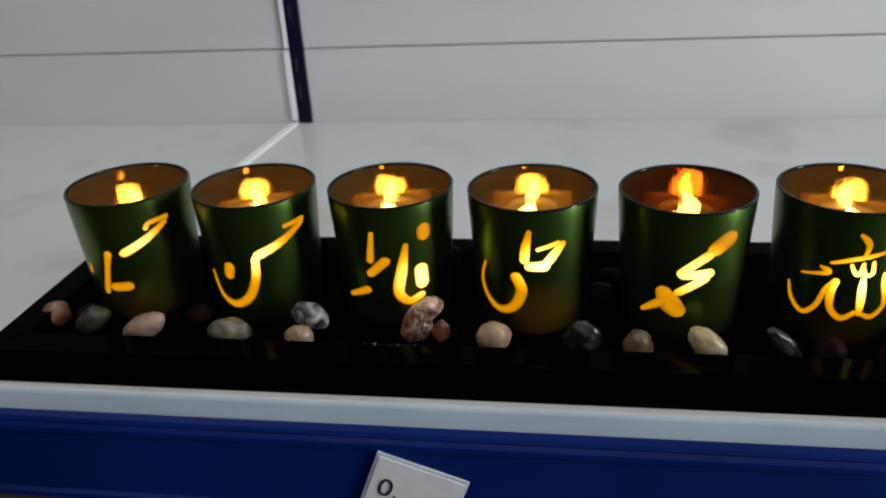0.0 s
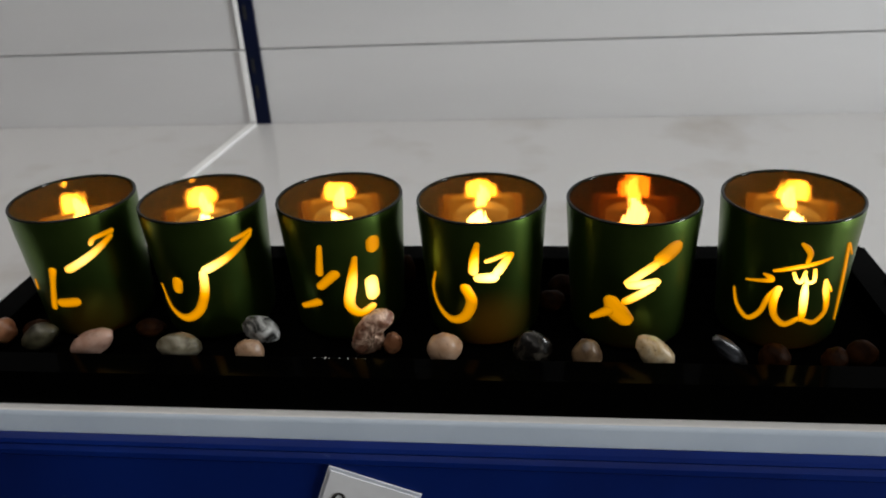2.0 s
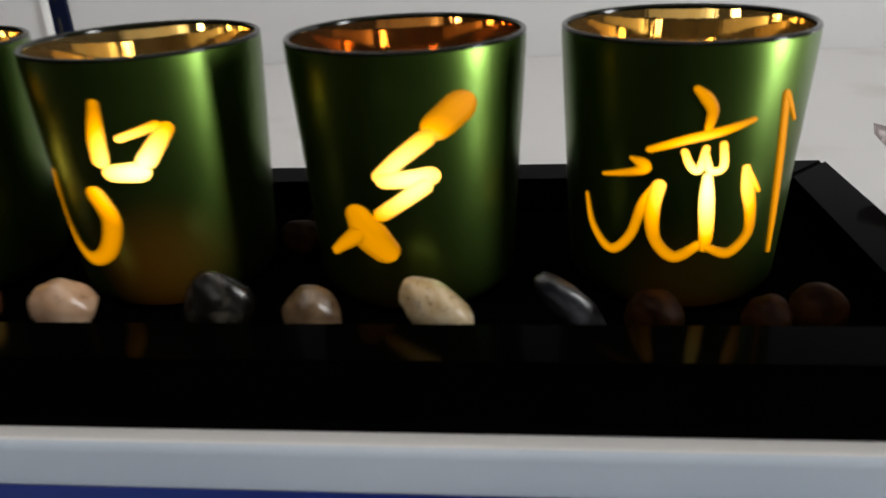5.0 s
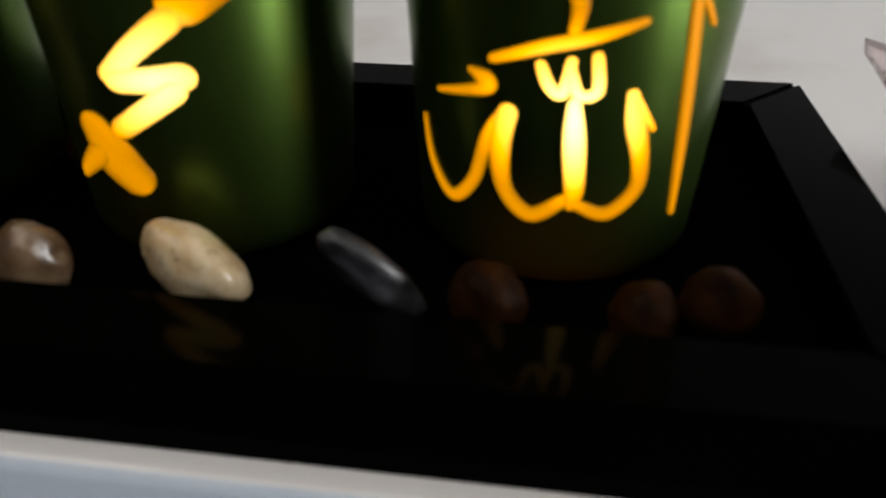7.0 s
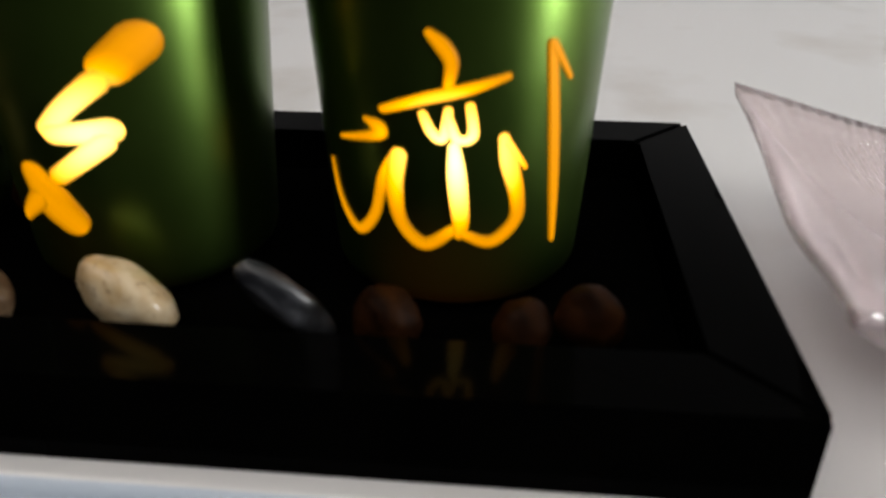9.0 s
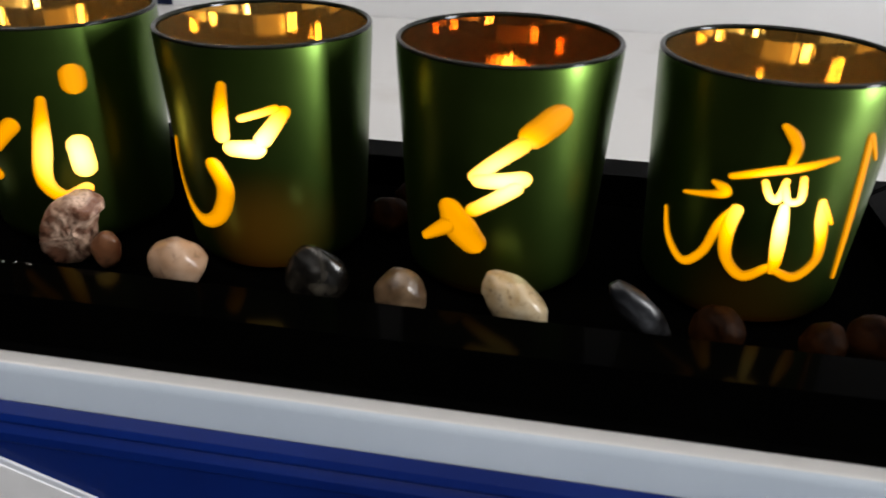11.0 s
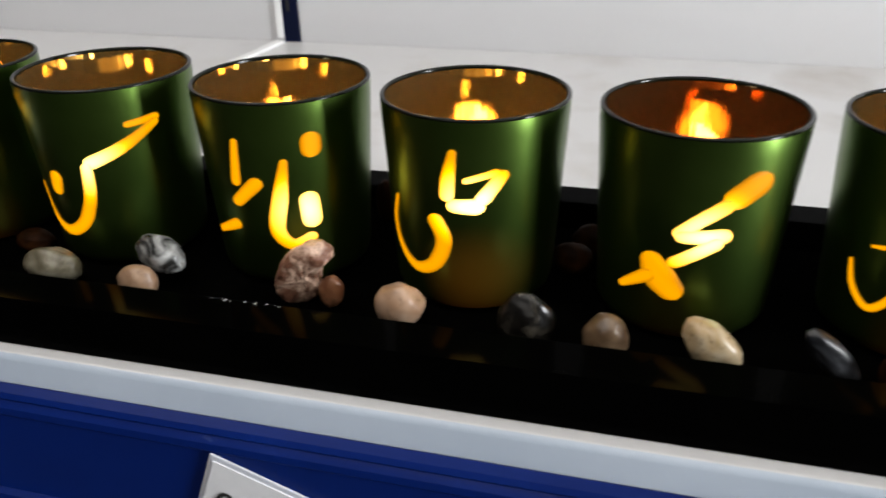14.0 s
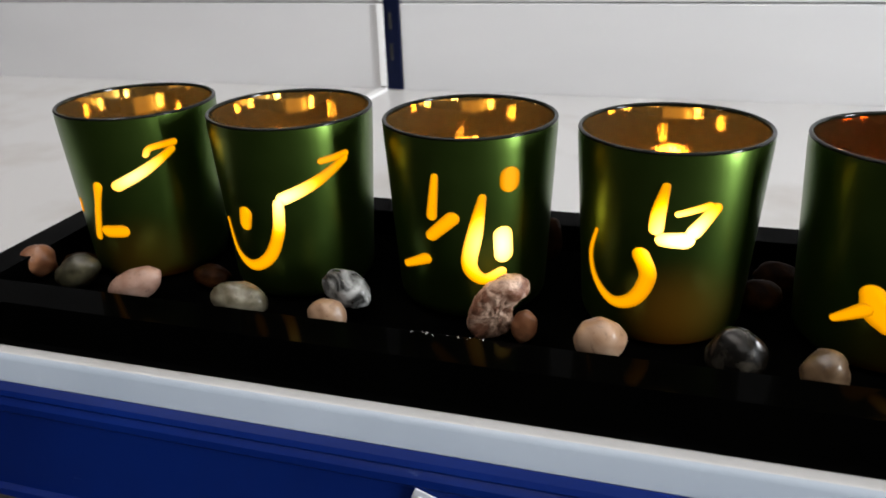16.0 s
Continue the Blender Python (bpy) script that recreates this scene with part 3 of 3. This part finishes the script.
def pebble_mesh(size, seed, angular=0.0, notch=None, lump=0.13):
    """A tumbled stone: lumpy ellipsoid, optionally faceted or with a bite broken out."""
    bm = bmesh.new()
    bmesh.ops.create_icosphere(bm, subdivisions=5 if notch else 4, radius=0.5)
    off = Vector((seed * 7.31, seed * 3.17, seed * 5.71))
    rnd = random.Random(seed)
    cuts = [Vector((rnd.uniform(-1, 1), rnd.uniform(-1, 1), rnd.uniform(-0.3, 1))).normalized() for _ in range(7)]
    for v in bm.verts:
        n = v.co.normalized()
        r = 0.5 * (1 + lump * noise.noise(n * 1.3 + off) + 0.05 * noise.noise(n * 3.1 + off) + 0.02 * noise.noise(n * 9 + off))
        if angular:
            for c in cuts:
                d = n.dot(c) * r
                lim = 0.5 - 0.14 * angular
                if d > lim:
                    r *= 1 - angular * 0.85 * (d - lim) / d
        if notch:
            c = Vector((0.35, -0.9, -0.25)).normalized()
            d = n.dot(c) * r
            if d > 0.16:
                r *= (0.16 + 0.03 * noise.noise(n * 4 + off) + 0.012 * noise.noise(n * 13 + off)) / d
            d = math.hypot(n.x - notch[0], n.z - notch[2])
            if d < 0.45:
                r *= 1 - 0.55 * (1 - d / 0.45) ** 0.4 * (1 + 0.25 * noise.noise(n * 14 + off))
        v.co = Vector((n.x * size[0], n.y * size[1], n.z * size[2])) * r
    return bm


def pebble(at, size, tilt, mat, label, seed, angular=0.0, notch=None, lift=0.0):
    bm = pebble_mesh([size[0] / 1120, size[1] / 1000, size[2] / 1000], seed, angular, notch)
    bm.transform(Euler([radians(a) for a in tilt]).to_matrix().to_4x4())
    low = min(v.co.z for v in bm.verts)
    ob = mesh_object("pebble", bm, mat)
    ob.location = (at[0], at[1], PAN_Z - low - 0.0003 + lift)
    return tagged(ob, label, "pebble", "pebbles on the tray")


def pebbles():
    pebble((-0.2440, -0.0345), (20, 15, 18), (0, 20, 30), P_ORANGE, "small rust-brown polished pebble on the black tray", 1)
    pebble((-0.2250, -0.0270), (21, 14, 12), (0, 0, 20), P_DKBR, "dark brown pebble on the black tray", 2)
    pebble((-0.2156, -0.0400), (27, 15, 17), (10, -25, 10), P_GREEN, "dull olive-black pebble on the black tray", 3, 0.5)
    pebble((-0.1787, -0.0455), (32, 15, 15), (0, -24, 8), P_PINK, "smooth pinkish tan oval pebble leaning on its end", 4)
    pebble((-0.1520, -0.0230), (21, 13, 11), (0, 5, 10), P_DKBR, "dark brown flat pebble behind the others", 5)
    pebble((-0.1225, -0.0475), (30, 15, 17), (0, 0, 5), P_GREY, "grey-green mottled pebble against the tray rim", 6)
    pebble((-0.0750, -0.0370), (27, 14, 17), (0, 20, -10), P_SPECK, "black and white speckled quartz pebble", 7, 0.6, lift=0.006)
    pebble((-0.0780, -0.0510), (19.5, 12, 17), (0, 4, 0), P_TAN, "tan blocky pebble with fine bands", 8, 0.5)
    pebble((-0.0060, -0.0410), (22, 18, 35), (0, 33, 0), P_ROUGH, "broken pink stone with rough bitten face", 9, 0.1, (0.86, 0.0, 0.42))
    pebble((0.0045, -0.0390), (12, 10, 15), (0, 10, 0), P_ORANGE, "small reddish pebble behind the broken stone", 10)
    pebble((0.0363, -0.0470), (22.5, 15, 19), (0, -16, 8), P_BEIGE, "smooth beige egg-shaped pebble", 11)
    pebble((0.0864, -0.0465), (26, 15, 23), (0, 26, 0), P_DARK, "smoky dark quartz pebble with pale veins", 12, 0.7)
    pebble((0.1161, -0.0500), (20, 14, 19), (0, -12, 10), P_BROWN, "glossy brown agate pebble", 13, 0.6)
    pebble((0.1536, -0.0475), (29, 13, 16), (0, 40, 0), P_CREAM, "cream white polished pebble with a brown hollow", 14, 0.15)
    pebble((0.1935, -0.0490), (33, 7, 10.5), (0, 48, 10), P_SLATE, "blue-grey slate pebble standing on edge", 15, 0.4)
    pebble((0.2165, -0.0500), (18, 13, 18), (0, 8, 0), P_DKBR, "rounded dark brown pebble", 16)
    pebble((0.2480, -0.0500), (16, 13, 16), (0, 0, 30), P_DKBR, "very dark brown pebble on the black tray", 17)
    pebble((0.2640, -0.0440), (19, 13, 17), (0, 24, -20), P_DKBR, "dark brown lumpy pebble near the tray end", 18, 0.4)
    # pebbles in the cups' shadow, which the dark colour carries
    pebble((0.0020, 0.0440), (12, 10, 22), (0, 0, 0), P_DKBR, "upright brown pebble behind the cups, its shade painted in", 19)
    pebble((0.1060, 0.0300), (22, 13, 15), (0, 0, 0), P_DKBR, "dark brown pebble behind the cups, its shade painted in", 20)
    pebble((0.0985, 0.0100), (19, 14, 15), (0, 0, 0), P_DKBR, "dark brown pebble between two cups, its shade painted in", 21)


pebbles()


def crumbs():
    """Pale grit fallen on the tray rim and pan."""
    rnd = random.Random(5)
    bm = bmesh.new()
    for _ in range(13):
        x, y, z = rnd.uniform(-0.035, -0.004), TRAY[2] + RIM - rnd.uniform(0.0002, 0.0014), TRAY_Z
        s = rnd.uniform(0.0001, 0.0003)
        bmesh.ops.create_icosphere(bm, subdivisions=1, radius=s, matrix=Matrix.Translation((x, y, z + s * 0.5)) @ Matrix.Diagonal((rnd.uniform(0.8, 2), 1, 0.7, 1)))
    tagged(mesh_object("tray_crumbs", bm, M_CRUMB), "pale grit crumbs on the black tray rim", "crumbs", kind="stuff")


crumbs()

# ---------------------------------------------------------------- clear dish
def clear_dish():
    """A square ribbed dish with bowed sides and lifted corners."""
    d = tagged(empty("ribbed_dish", (0.3765, -0.014, 0)), "clear pinkish plastic dish with ribbed sides, beside the tray", "dish")
    n, m = 640, 14
    bm = bmesh.new()
    rows = []
    for layer in (0, 1):
        for k in range(m + 1):
            f = k / m
            row = []
            for j in range(n):
                a = 2 * math.pi * j / n
                q = ((a + math.pi / 4) % (math.pi / 2) - math.pi / 4) * 4 / math.pi
                rad = 0.062 / math.cos(q * math.pi / 4) * (1 + 0.075 * q ** 4)
                lift = 0.007 + f ** 2.2 * (0.023 + 0.013 * q * q)
                rib = 0.0009 * math.sin(a * 128) * max(0.0, min(1.0, (f - 0.55) * 4)) * (1 if k < m else 0)
                if layer == 0:
                    row.append(bm.verts.new((rad * f * math.cos(a), rad * f * math.sin(a), lift + rib)) if k else None)
                else:
                    row.append(bm.verts.new(((rad * f - 0.001) * math.cos(a), (rad * f - 0.001) * math.sin(a), max(0.0008, lift - 0.0042))) if k else None)
            rows.append(row)
    top, low = rows[1:m + 1], rows[m + 2:]
    for grid in (top, low):
        for a, b in zip(grid, grid[1:]):
            for j in range(n):
                bm.faces.new((a[j], a[(j + 1) % n], b[(j + 1) % n], b[j]))
        bm.faces.new(grid[0])
    for j in range(n):
        bm.faces.new((top[-1][j], top[-1][(j + 1) % n], low[-1][(j + 1) % n], low[-1][j]))
    bm.transform(Matrix.Rotation(radians(-4), 4, "Z"))
    part("bowl", bm, M_CLEAR, d)
    part("foot", lathe([(0, 0.0), (0.034, 0.0), (0.036, 0.002), (0.034, 0.0042), (0, 0.0042)], 48), M_CLEAR, d)


clear_dish()
